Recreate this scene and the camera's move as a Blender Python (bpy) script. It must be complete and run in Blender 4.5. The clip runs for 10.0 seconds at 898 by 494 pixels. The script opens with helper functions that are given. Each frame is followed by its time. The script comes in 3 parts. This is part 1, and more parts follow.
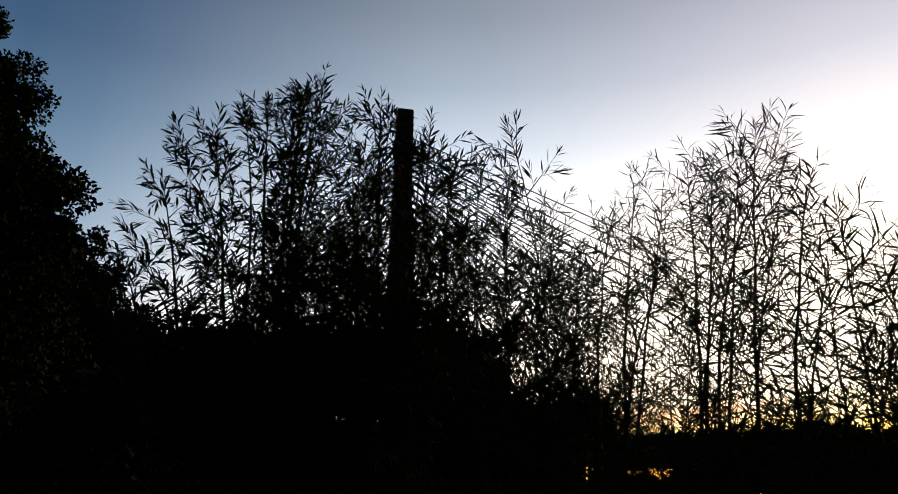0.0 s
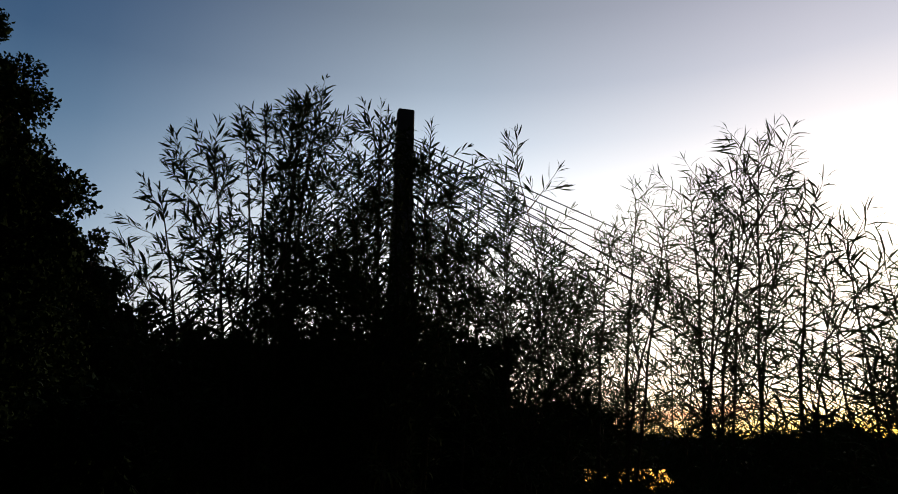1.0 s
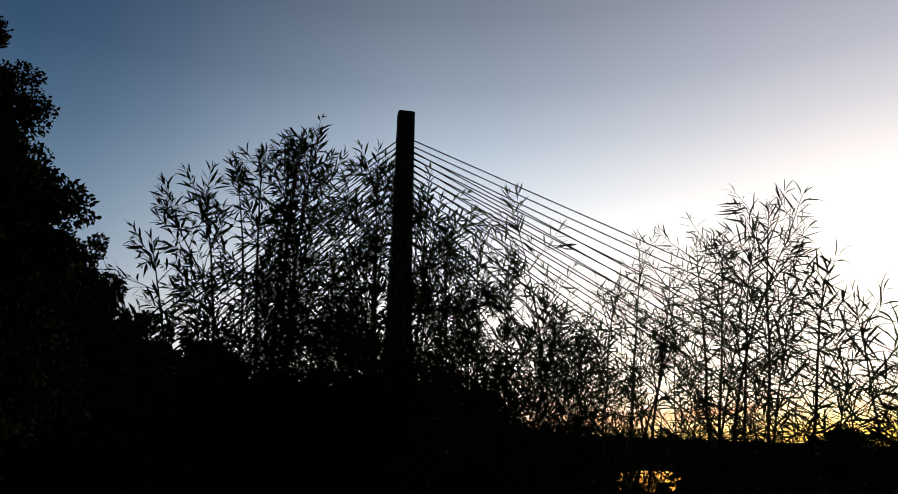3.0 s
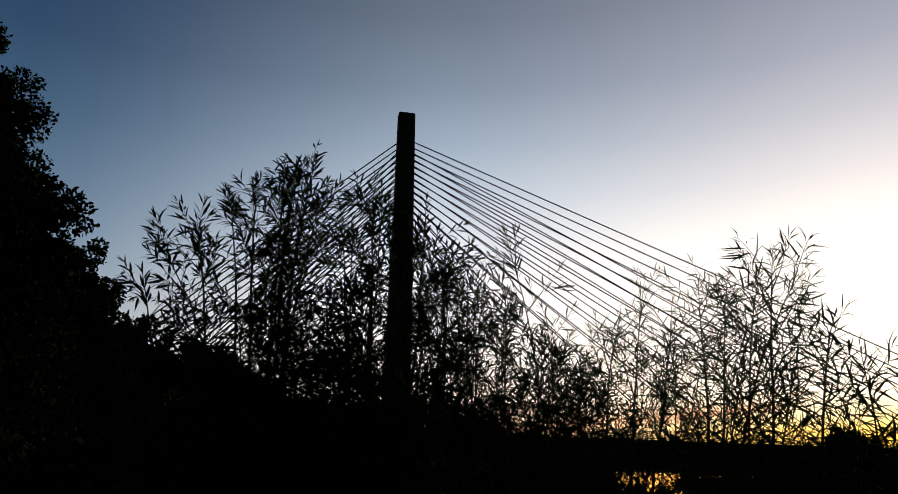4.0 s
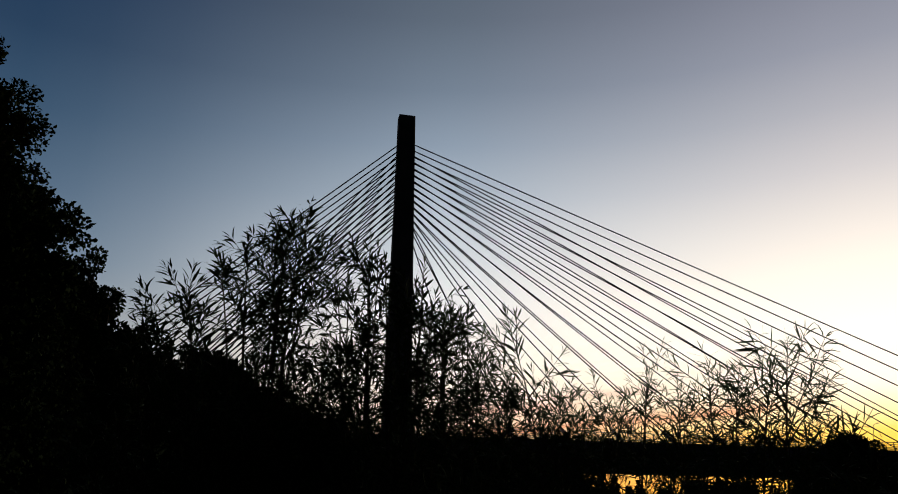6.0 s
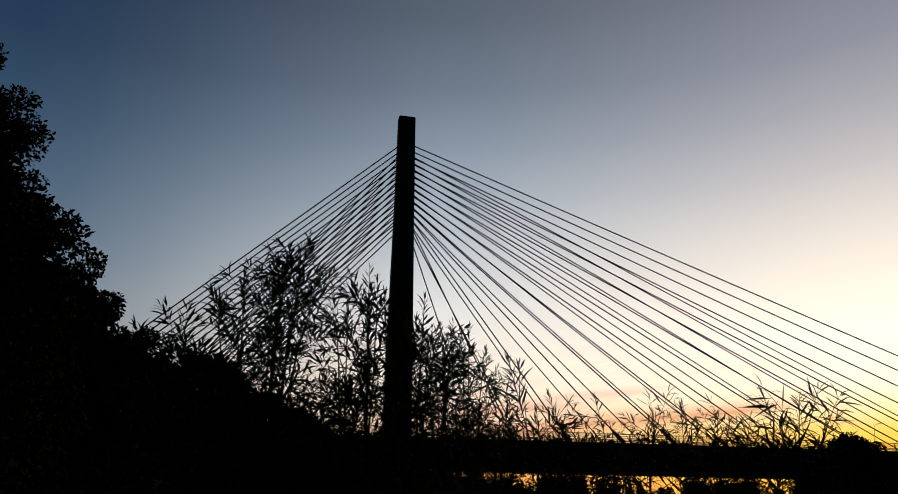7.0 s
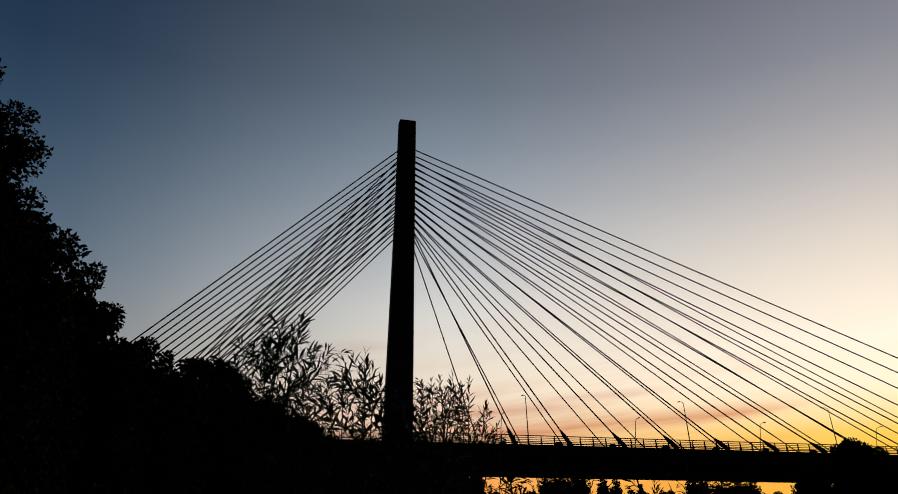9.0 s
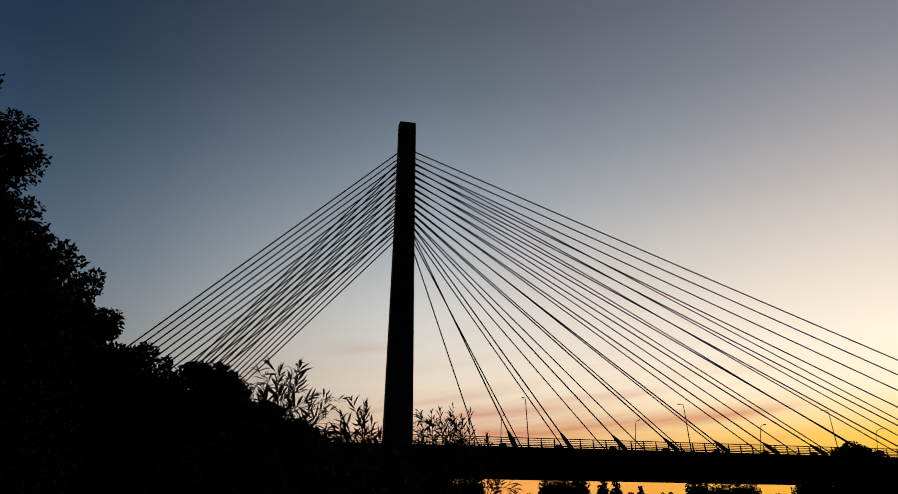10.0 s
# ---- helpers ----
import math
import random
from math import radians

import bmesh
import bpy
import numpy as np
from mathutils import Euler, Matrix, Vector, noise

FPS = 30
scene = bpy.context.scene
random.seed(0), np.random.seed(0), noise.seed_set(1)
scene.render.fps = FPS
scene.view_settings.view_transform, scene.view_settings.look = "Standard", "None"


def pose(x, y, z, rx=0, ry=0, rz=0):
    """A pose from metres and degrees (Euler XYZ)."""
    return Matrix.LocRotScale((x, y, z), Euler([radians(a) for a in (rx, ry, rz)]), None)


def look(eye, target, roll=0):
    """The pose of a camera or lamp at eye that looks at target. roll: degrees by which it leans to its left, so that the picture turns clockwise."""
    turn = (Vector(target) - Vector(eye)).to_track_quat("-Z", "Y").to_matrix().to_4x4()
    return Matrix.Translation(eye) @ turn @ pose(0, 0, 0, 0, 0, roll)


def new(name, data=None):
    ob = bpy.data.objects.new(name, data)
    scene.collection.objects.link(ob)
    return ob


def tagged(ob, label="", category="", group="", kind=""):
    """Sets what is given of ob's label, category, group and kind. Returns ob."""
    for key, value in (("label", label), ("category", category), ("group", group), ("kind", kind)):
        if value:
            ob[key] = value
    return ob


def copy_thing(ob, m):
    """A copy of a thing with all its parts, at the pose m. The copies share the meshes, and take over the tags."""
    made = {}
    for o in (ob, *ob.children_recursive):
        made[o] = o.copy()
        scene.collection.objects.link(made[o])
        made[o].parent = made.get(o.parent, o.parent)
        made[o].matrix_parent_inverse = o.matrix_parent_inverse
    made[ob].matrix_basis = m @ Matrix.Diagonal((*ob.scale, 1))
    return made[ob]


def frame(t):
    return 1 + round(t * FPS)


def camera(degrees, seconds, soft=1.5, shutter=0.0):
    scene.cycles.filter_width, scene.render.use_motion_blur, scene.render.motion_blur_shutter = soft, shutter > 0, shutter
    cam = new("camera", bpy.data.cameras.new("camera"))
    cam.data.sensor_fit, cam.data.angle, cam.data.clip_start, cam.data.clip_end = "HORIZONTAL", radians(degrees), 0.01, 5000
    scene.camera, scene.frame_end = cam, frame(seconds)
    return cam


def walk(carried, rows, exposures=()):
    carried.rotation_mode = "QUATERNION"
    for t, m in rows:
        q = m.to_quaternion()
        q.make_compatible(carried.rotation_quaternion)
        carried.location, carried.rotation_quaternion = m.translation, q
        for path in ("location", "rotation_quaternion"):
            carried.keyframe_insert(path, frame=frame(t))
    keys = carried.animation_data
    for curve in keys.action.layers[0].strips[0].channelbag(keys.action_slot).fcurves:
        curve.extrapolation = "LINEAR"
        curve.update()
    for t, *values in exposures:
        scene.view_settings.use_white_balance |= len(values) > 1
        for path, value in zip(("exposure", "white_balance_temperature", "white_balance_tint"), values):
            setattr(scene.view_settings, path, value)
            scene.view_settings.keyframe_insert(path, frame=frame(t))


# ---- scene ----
cam = camera(60.5, 10.0, soft=0.9)
PATH = [
    (0, (-0.012, -0.02, 1.455), (0.0, 1.877, 2.087), 0.9),
    (0.5, (-0.011, -0.016, 1.502), (0.0, 1.882, 2.135), 0.9),
    (1, (-0.01, -0.005, 1.556), (0.0, 1.892, 2.188), 0.9),
    (1.5, (-0.011, 0.0, 1.619), (-0.001, 1.898, 2.251), 0.9),
    (2, (-0.012, 0.011, 1.694), (-0.003, 1.908, 2.327), 0.9),
    (2.5, (-0.011, 0.013, 1.792), (-0.002, 1.911, 2.424), 0.9),
    (4, (0.017, 0.038, 2.126), (0.024, 1.934, 2.761), 0.9),
    (4.5, (0.02, 0.051, 2.239), (0.027, 1.947, 2.874), 0.8),
    (5, (0.022, 0.061, 2.348), (0.028, 1.957, 2.984), 0.8),
    (5.5, (0.025, 0.067, 2.454), (0.031, 1.963, 3.091), 0.8),
    (7, (0.017, 0.102, 2.818), (0.022, 1.997, 3.456), 0.7),
    (7.5, (0.025, 0.112, 2.949), (0.029, 2.007, 3.588), 0.7),
    (8, (0.033, 0.13, 3.089), (0.036, 2.025, 3.729), 0.7),
    (8.5, (0.024, 0.15, 3.233), (0.028, 2.045, 3.874), 0.7),
    (9, (0.026, 0.125, 3.378), (0.029, 2.019, 4.02), 0.6),
    (9.5, (0.024, 0.113, 3.532), (0.026, 2.007, 4.175), 0.6),
    (10, (0.019, 0.134, 3.7), (0.022, 2.027, 4.344), 0.6),
]
walk(cam, [(t, look(eye, target, roll)) for t, eye, target, roll in PATH],
     exposures=[(0.0, 1.57, 6900, 11), (1.0, 1.48, 6800, 11), (2.5, 1.21, 6650, 10), (4.0, 0.83, 6420, 10), (5.0, 0.62, 6350, 10), (5.5, 0.54, 6330, 10), (7.5, 0.22, 6400, 10), (9.0, 0.06, 6480, 10), (10.0, 0.0, 6500, 10)])

# ---------------------------------------------------------------- dusk sky
world = bpy.data.worlds.new("dusk")
scene.world = world
world.use_nodes = True
wt = world.node_tree
wt.nodes.clear()


def wn(kind, **kw):
    node = wt.nodes.new(kind)
    for k, val in kw.items():
        if k == "op":
            node.operation = val
        elif k == "clamp":
            node.use_clamp = val
    return node


def wmath(op, a, b=None, clamp=False):
    node = wn("ShaderNodeMath", op=op, clamp=clamp)
    for i, val in enumerate((a, b)):
        if val is None:
            continue
        if isinstance(val, (int, float)):
            node.inputs[i].default_value = val
        else:
            wt.links.new(val, node.inputs[i])
    return node.outputs[0]


def wramp(fac, stops):
    node = wn("ShaderNodeValToRGB")
    node.color_ramp.interpolation = "LINEAR"
    els = node.color_ramp.elements
    while len(els) < len(stops):
        els.new(0.5)
    for el, (p, c) in zip(els, stops):
        el.position, el.color = p, (*c, 1)
    wt.links.new(fac, node.inputs[0])
    return node.outputs[0]


def wmix(fac, a, b, kind="MIX"):
    node = wn("ShaderNodeMix")
    node.data_type, node.blend_type = "RGBA", kind
    for sock, val in ((node.inputs[0], fac), (node.inputs[6], a), (node.inputs[7], b)):
        if isinstance(val, (int, float)):
            sock.default_value = val
        elif isinstance(val, tuple):
            sock.default_value = (*val, 1)
        else:
            wt.links.new(val, sock)
    return node.outputs[2]


coord = wn("ShaderNodeTexCoord")
split = wn("ShaderNodeSeparateXYZ")
wt.links.new(coord.outputs["Generated"], split.inputs[0])
az = wmath("MULTIPLY", wmath("ARCTAN2", split.outputs[0], split.outputs[1]), 180 / math.pi)
el = wmath("MULTIPLY", wmath("ARCSINE", split.outputs[2]), 180 / math.pi)
el01 = wmath("DIVIDE", el, 60.0, clamp=True)                     # 0 at the horizon, 1 at 60 degrees


def dusk_ramp(*rows):
    return wramp(el01, [(e / 60.0, c) for e, c in rows])


# three meridians of the evening sky: away to the left, straight ahead, and over the set sun
left = dusk_ramp((0, (0.45, 0.2, 0.06)), (5, (0.34, 0.29, 0.21)), (10, (0.1691, 0.2, 0.2226)), (15.6, (0.09025, 0.138, 0.1905)), (20, (0.0608, 0.102, 0.1552)),
                 (25, (0.0323, 0.065, 0.1113)), (30, (0.01805, 0.04, 0.07811)), (36, (0.01092, 0.0275, 0.06206)), (45, (0.008, 0.016, 0.032)), (60, (0.004, 0.007, 0.014)))
ahead = dusk_ramp((0, (0.92, 0.34, 0.06)), (2, (0.94, 0.40, 0.11)), (4, (0.86, 0.46, 0.24)), (6, (0.80, 0.60, 0.43)), (8.5, (0.83, 0.71, 0.56)), (11, (0.77, 0.71, 0.615)),
                  (14, (0.67, 0.655, 0.62)), (18, (0.475, 0.50, 0.515)), (22, (0.315, 0.36, 0.405)), (26, (0.205, 0.25, 0.305)), (30, (0.132, 0.166, 0.211)),
                  (35, (0.086, 0.108, 0.140)), (45, (0.04, 0.053, 0.075)), (60, (0.008, 0.012, 0.022)))
sunset = dusk_ramp((0, (0.95, 0.44, 0.03)), (2, (1.0, 0.52, 0.05)), (4, (1.04, 0.58, 0.055)), (5, (1.06, 0.66, 0.11)), (6, (1.08, 0.77, 0.33)), (8, (1.13, 0.94, 0.68)), (11, (1.06, 0.93, 0.74)),
                   (14, (0.93, 0.81, 0.66)), (18, (0.73, 0.65, 0.57)), (22, (0.52, 0.48, 0.465)), (26, (0.355, 0.345, 0.365)), (30, (0.24, 0.245, 0.285)),
                   (35, (0.165, 0.17, 0.21)), (45, (0.075, 0.083, 0.11)), (60, (0.012, 0.016, 0.026)))
to_right = wramp(wmath("DIVIDE", az, 40.0, clamp=True), [(0.0, (0, 0, 0)), (0.06, (0.06, 0.06, 0.06)), (0.6, (0.81, 0.81, 0.81)), (0.74, (0.96, 0.96, 0.96)), (1.0, (1.03, 1.03, 1.03))])
to_left = wramp(wmath("DIVIDE", az, -40.0, clamp=True), [(0.0, (0, 0, 0)), (0.06, (0.06, 0.06, 0.06)), (0.55, (0.79, 0.79, 0.79)), (0.68, (0.93, 0.93, 0.93)), (0.8, (1, 1, 1)), (1.0, (1.04, 1.04, 1.04))])
sky = wmix(to_left, wmix(to_right, ahead, sunset), left)
# the unseen sky behind is made darker than dusk, to keep silhouettes black
away = wmath("DIVIDE", wmath("SUBTRACT", wmath("ABSOLUTE", az), 42.0), 32.0, clamp=True)
sky = wmix(away, sky, (0.0015, 0.0022, 0.004))

# thin mauve streaks of cloud low over the horizon, climbing to the right
comb = wn("ShaderNodeCombineXYZ")
wt.links.new(wmath("MULTIPLY", az, 0.045), comb.inputs[0])
wt.links.new(wmath("MULTIPLY", wmath("SUBTRACT", el, wmath("MULTIPLY", az, 0.15)), 0.62), comb.inputs[1])
nz = wn("ShaderNodeTexNoise")
nz.inputs["Scale"].default_value, nz.inputs["Detail"].default_value, nz.inputs["Roughness"].default_value = 1.0, 9.0, 0.62
wt.links.new(comb.outputs[0], nz.inputs["Vector"])
streak = wramp(nz.outputs[0], [(0.45, (0, 0, 0)), (0.58, (1, 1, 1))])
band = wramp(wmath("DIVIDE", el, 20.0, clamp=True), [(0.0, (0.1, 0.1, 0.1)), (0.12, (0.5, 0.5, 0.5)), (0.20, (1, 1, 1)), (0.33, (1, 1, 1)), (0.45, (0.35, 0.35, 0.35)), (0.6, (0.1, 0.1, 0.1)), (0.8, (0.0, 0.0, 0.0))])
drawn = wmath("DIVIDE", wmath("ADD", az, 9.0), 11.0, clamp=True)
cloud = wmath("MULTIPLY", wmath("MULTIPLY", wmath("MULTIPLY", streak, band), wmath("ADD", wmath("MULTIPLY", drawn, 0.8), 0.2)), wramp(wmath("DIVIDE", az, 30.0, clamp=True), [(0.0, (1, 1, 1)), (0.55, (1, 1, 1)), (0.85, (0.15, 0.15, 0.15))]))
cloud = wmath("MULTIPLY", cloud, 0.45)
torn = wramp(nz.outputs[0], [(0.34, (0.45, 0.45, 0.45)), (0.58, (1, 1, 1))])


def bar(az0, az1, e0, e1, thick, amount):
    """One long bar of cloud from (az0, e0) to (az1, e1), in degrees, thinning out at its ends."""
    k = (e1 - e0) / (az1 - az0)
    off = wmath("SUBTRACT", el, wmath("ADD", wmath("MULTIPLY", az, k), e0 - k * az0))
    off = wmath("ADD", off, wmath("MULTIPLY", wmath("SUBTRACT", nz.outputs[0], 0.5), 1.6))
    core = wmath("SUBTRACT", 1.0, wmath("DIVIDE", wmath("ABSOLUTE", off), thick), clamp=True)
    ends = wmath("MULTIPLY", wmath("DIVIDE", wmath("SUBTRACT", az, az0), 4.0, clamp=True), wmath("DIVIDE", wmath("SUBTRACT", az1, az), 5.0, clamp=True))
    return wmath("MULTIPLY", wmath("MULTIPLY", wmath("MULTIPLY", core, ends), torn), amount)


for spec in ((5.0, 26.0, 5.2, 6.8, 0.8, 1.0), (-1.0, 13.0, 5.3, 5.2, 0.75, 0.9), (5.0, 18.0, 7.2, 8.2, 0.45, 0.6), (-2.0, 12.0, 6.4, 7.1, 0.7, 0.75), (-11.0, -1.0, 10.9, 11.5, 0.7, 0.3), (13.0, 26.0, 8.6, 9.6, 0.6, 0.25)):
    cloud = wmath("MAXIMUM", cloud, bar(*spec))
sky = wmix(cloud, sky, wmix(1.0, sky, (0.72, 0.42, 0.37), "MULTIPLY"))
below = wmath("LESS_THAN", el, -0.4)
sky = wmix(below, sky, (0.010, 0.009, 0.008))
back = wn("ShaderNodeBackground")
wt.links.new(sky, back.inputs[0])
back.inputs[1].default_value = 1.0
wout = wn("ShaderNodeOutputWorld")
wt.links.new(back.outputs[0], wout.inputs[0])


# ---------------------------------------------------------------- materials
def material(name, low, high, rough, scale, bump=0.2, metal=0.0, fine=6.0, per_piece=False, spec=0.3):
    """Two-scale mottled surface: base colour between low and high, with fine bump."""
    m = bpy.data.materials.new(name)
    m.use_nodes = True
    t = m.node_tree
    bsdf = t.nodes["Principled BSDF"]
    tc = t.nodes.new("ShaderNodeTexCoord")
    a, b = t.nodes.new("ShaderNodeTexNoise"), t.nodes.new("ShaderNodeTexNoise")
    for n_, s_ in ((a, scale), (b, scale * fine)):
        n_.inputs["Scale"].default_value, n_.inputs["Detail"].default_value = s_, 6
        t.links.new(tc.outputs["Object"], n_.inputs["Vector"])
    add = t.nodes.new("ShaderNodeMath")
    add.operation = "MULTIPLY_ADD"
    t.links.new(b.outputs[0], add.inputs[0])
    add.inputs[1].default_value = 0.45
    t.links.new(a.outputs[0], add.inputs[2])
    last = add.outputs[0]
    if per_piece:
        geo, info = t.nodes.new("ShaderNodeNewGeometry"), t.nodes.new("ShaderNodeObjectInfo")
        s1, s2 = t.nodes.new("ShaderNodeMath"), t.nodes.new("ShaderNodeMath")
        s1.operation = s2.operation = "MULTIPLY_ADD"
        t.links.new(geo.outputs["Random Per Island"], s1.inputs[0])
        s1.inputs[1].default_value = 0.3
        t.links.new(last, s1.inputs[2])
        t.links.new(info.outputs["Random"], s2.inputs[0])
        s2.inputs[1].default_value = 0.15
        t.links.new(s1.outputs[0], s2.inputs[2])
        last = s2.outputs[0]
    ramp = t.nodes.new("ShaderNodeValToRGB")
    ramp.color_ramp.elements[0].position, ramp.color_ramp.elements[0].color = 0.4, (*low, 1)
    ramp.color_ramp.elements[1].position, ramp.color_ramp.elements[1].color = 1.05 if not per_piece else 1.2, (*high, 1)
    t.links.new(last, ramp.inputs[0])
    t.links.new(ramp.outputs[0], bsdf.inputs["Base Color"])
    bp = t.nodes.new("ShaderNodeBump")
    bp.inputs["Strength"].default_value, bp.inputs["Distance"].default_value = bump, 0.02
    t.links.new(b.outputs[0], bp.inputs["Height"])
    t.links.new(bp.outputs[0], bsdf.inputs["Normal"])
    bsdf.inputs["Roughness"].default_value, bsdf.inputs["Metallic"].default_value = rough, metal
    bsdf.inputs["Specular IOR Level"].default_value = spec
    return m


M_CONCRETE = material("weathered_concrete", (0.13, 0.125, 0.12), (0.24, 0.23, 0.22), 0.9, 0.25, 0.25, spec=0.1)
M_DECK = material("grey_deck_paint", (0.10, 0.105, 0.11), (0.18, 0.185, 0.19), 0.85, 0.3, 0.1, spec=0.1)
M_ASPHALT = material("asphalt", (0.035, 0.035, 0.036), (0.07, 0.07, 0.07), 0.95, 0.6, 0.4, fine=30, spec=0.1)
M_CABLE = material("cable_sheath", (0.03, 0.03, 0.032), (0.06, 0.06, 0.062), 0.8, 0.4, 0.05, spec=0.1)
M_STEEL = material("galvanised_steel", (0.22, 0.23, 0.24), (0.34, 0.35, 0.36), 0.55, 1.2, 0.05, metal=0.6, spec=0.2)
M_LAMP = material("lamp_housing", (0.12, 0.12, 0.13), (0.2, 0.2, 0.21), 0.6, 2.0, 0.05, spec=0.2)
M_WILLOW = material("willow_leaf", (0.035, 0.055, 0.018), (0.075, 0.105, 0.04), 0.85, 6.0, 0.1, per_piece=True, spec=0.05)
M_LEAF = material("broad_leaf", (0.016, 0.03, 0.009), (0.04, 0.064, 0.02), 0.9, 2.0, 0.1, per_piece=True, spec=0.04)
M_FAR = material("far_leaf", (0.02, 0.034, 0.012), (0.045, 0.065, 0.022), 0.85, 0.8, 0.1, per_piece=True, spec=0.03)
M_TWIG = material("willow_bark", (0.06, 0.05, 0.03), (0.13, 0.11, 0.07), 0.9, 12.0, 0.4, spec=0.1)
M_BARK = material("rough_bark", (0.05, 0.04, 0.032), (0.12, 0.10, 0.08), 0.95, 3.0, 0.7, spec=0.08)
M_GROUND = material("bank_grass_and_soil", (0.025, 0.032, 0.014), (0.06, 0.062, 0.03), 1.0, 0.35, 0.6, fine=20, spec=0.05)


# ---------------------------------------------------------------- builders
def mesh_from(name, verts, faces, mat, smooth=False):
    me = bpy.data.meshes.new(name)
    me.from_pydata([tuple(p) for p in verts], [], [tuple(q) for q in faces])
    me.materials.append(mat)
    if smooth:
        me.polygons.foreach_set("use_smooth", [True] * len(me.polygons))
    me.update()
    return me


def part(name, data, parent, label="", kind=""):
    ob = new(name, data)
    ob.parent = parent
    return tagged(ob, label, kind=kind)


def thing(name, at, label, category, group="", kind=""):
    ob = new(name)
    ob.location = at
    return tagged(ob, label, category, group, kind)


class Soup:
    """Collects faces for one mesh."""

    def __init__(self):
        self.v, self.f = [], []

    def add(self, verts, faces):
        k = len(self.v)
        self.v += [tuple(p) for p in verts]
        self.f += [tuple(k + i for i in q) for q in faces]
        return self

    def tube(self, path, radii, sides=6):
        path = [Vector(p) for p in path]
        k = len(self.v)
        for i, p in enumerate(path):
            d = path[min(i + 1, len(path) - 1)] - path[max(i - 1, 0)]
            d = d.normalized() if d.length > 1e-9 else Vector((0, 0, 1))
            a = d.cross(Vector((0.31, 0.87, 0.39))).normalized()
            b = d.cross(a)
            for j in range(sides):
                w = 2 * math.pi * j / sides
                self.v.append(tuple(p + (a * math.cos(w) + b * math.sin(w)) * radii[i]))
        for i in range(len(path) - 1):
            for j in range(sides):
                j2 = (j + 1) % sides
                self.f.append((k + i * sides + j, k + i * sides + j2, k + (i + 1) * sides + j2, k + (i + 1) * sides + j))
        self.f.append(tuple(k + j for j in range(sides))[::-1])
        self.f.append(tuple(k + (len(path) - 1) * sides + j for j in range(sides)))
        return self

    def box(self, lo, hi, m=None):
        c = [Vector((x, y, z)) for z in (lo[2], hi[2]) for y in (lo[1], hi[1]) for x in (lo[0], hi[0])]
        if m is not None:
            c = [m @ p for p in c]
        return self.add(c, [(0, 2, 3, 1), (4, 5, 7, 6), (0, 1, 5, 4), (2, 6, 7, 3), (0, 4, 6, 2), (1, 3, 7, 5)])

    def loft(self, rings):
        n_ = len(rings[0])
        k = len(self.v)
        for r in rings:
            self.v += [tuple(p) for p in r]
        for i in range(len(rings) - 1):
            for j in range(n_):
                j2 = (j + 1) % n_
                self.f.append((k + i * n_ + j, k + i * n_ + j2, k + (i + 1) * n_ + j2, k + (i + 1) * n_ + j))
        self.f.append(tuple(k + j for j in range(n_))[::-1])
        self.f.append(tuple(k + (len(rings) - 1) * n_ + j for j in range(n_)))
        return self

    def mesh(self, name, mat, smooth=False):
        return mesh_from(name, self.v, self.f, mat, smooth)


def unit(a):
    return a / np.maximum(np.linalg.norm(a, axis=-1, keepdims=True), 1e-9)


LEAF_FACES = ((0, 1, 2), (1, 3, 4, 2), (3, 5, 4))


def leaf_shape(p, d, side, length, width, droop):
    """Six corners of each leaf: pointed at both ends, widest at two fifths, bent over its back."""
    up_ = np.cross(side, d)
    L, W, D = length[:, None], width[:, None], droop[:, None]
    a = p + d * L * 0.38 - up_ * L * D * 0.10
    b = p + d * L * 0.72 - up_ * L * D * 0.38
    tip = p + d * L - up_ * L * D * 0.85
    fold = up_ * W * 0.22
    return np.stack([p, a - side * W * 0.5 + fold, a + side * W * 0.5 + fold, b - side * W * 0.36 + fold, b + side * W * 0.36 + fold, tip], 1)


def leaf_mesh(name, corners, mat):
    n_ = len(corners)
    verts = corners.reshape(-1, 3)
    me = bpy.data.meshes.new(name)
    base = np.arange(n_)[:, None] * 6
    loops = (base + np.array([0, 1, 2, 1, 3, 4, 2, 3, 5, 4])[None, :]).ravel()
    starts = (np.arange(n_)[:, None] * 10 + np.array([0, 3, 7])[None, :]).ravel()
    me.vertices.add(n_ * 6)
    me.vertices.foreach_set("co", verts.astype(np.float32).ravel())
    me.loops.add(n_ * 10)
    me.loops.foreach_set("vertex_index", loops.astype(np.int32))
    me.polygons.add(n_ * 3)
    me.polygons.foreach_set("loop_start", starts.astype(np.int32))
    me.polygons.foreach_set("loop_total", np.tile([3, 4, 3], n_).astype(np.int32))
    me.materials.append(mat)
    me.update(calc_edges=True)
    me.validate()
    return me


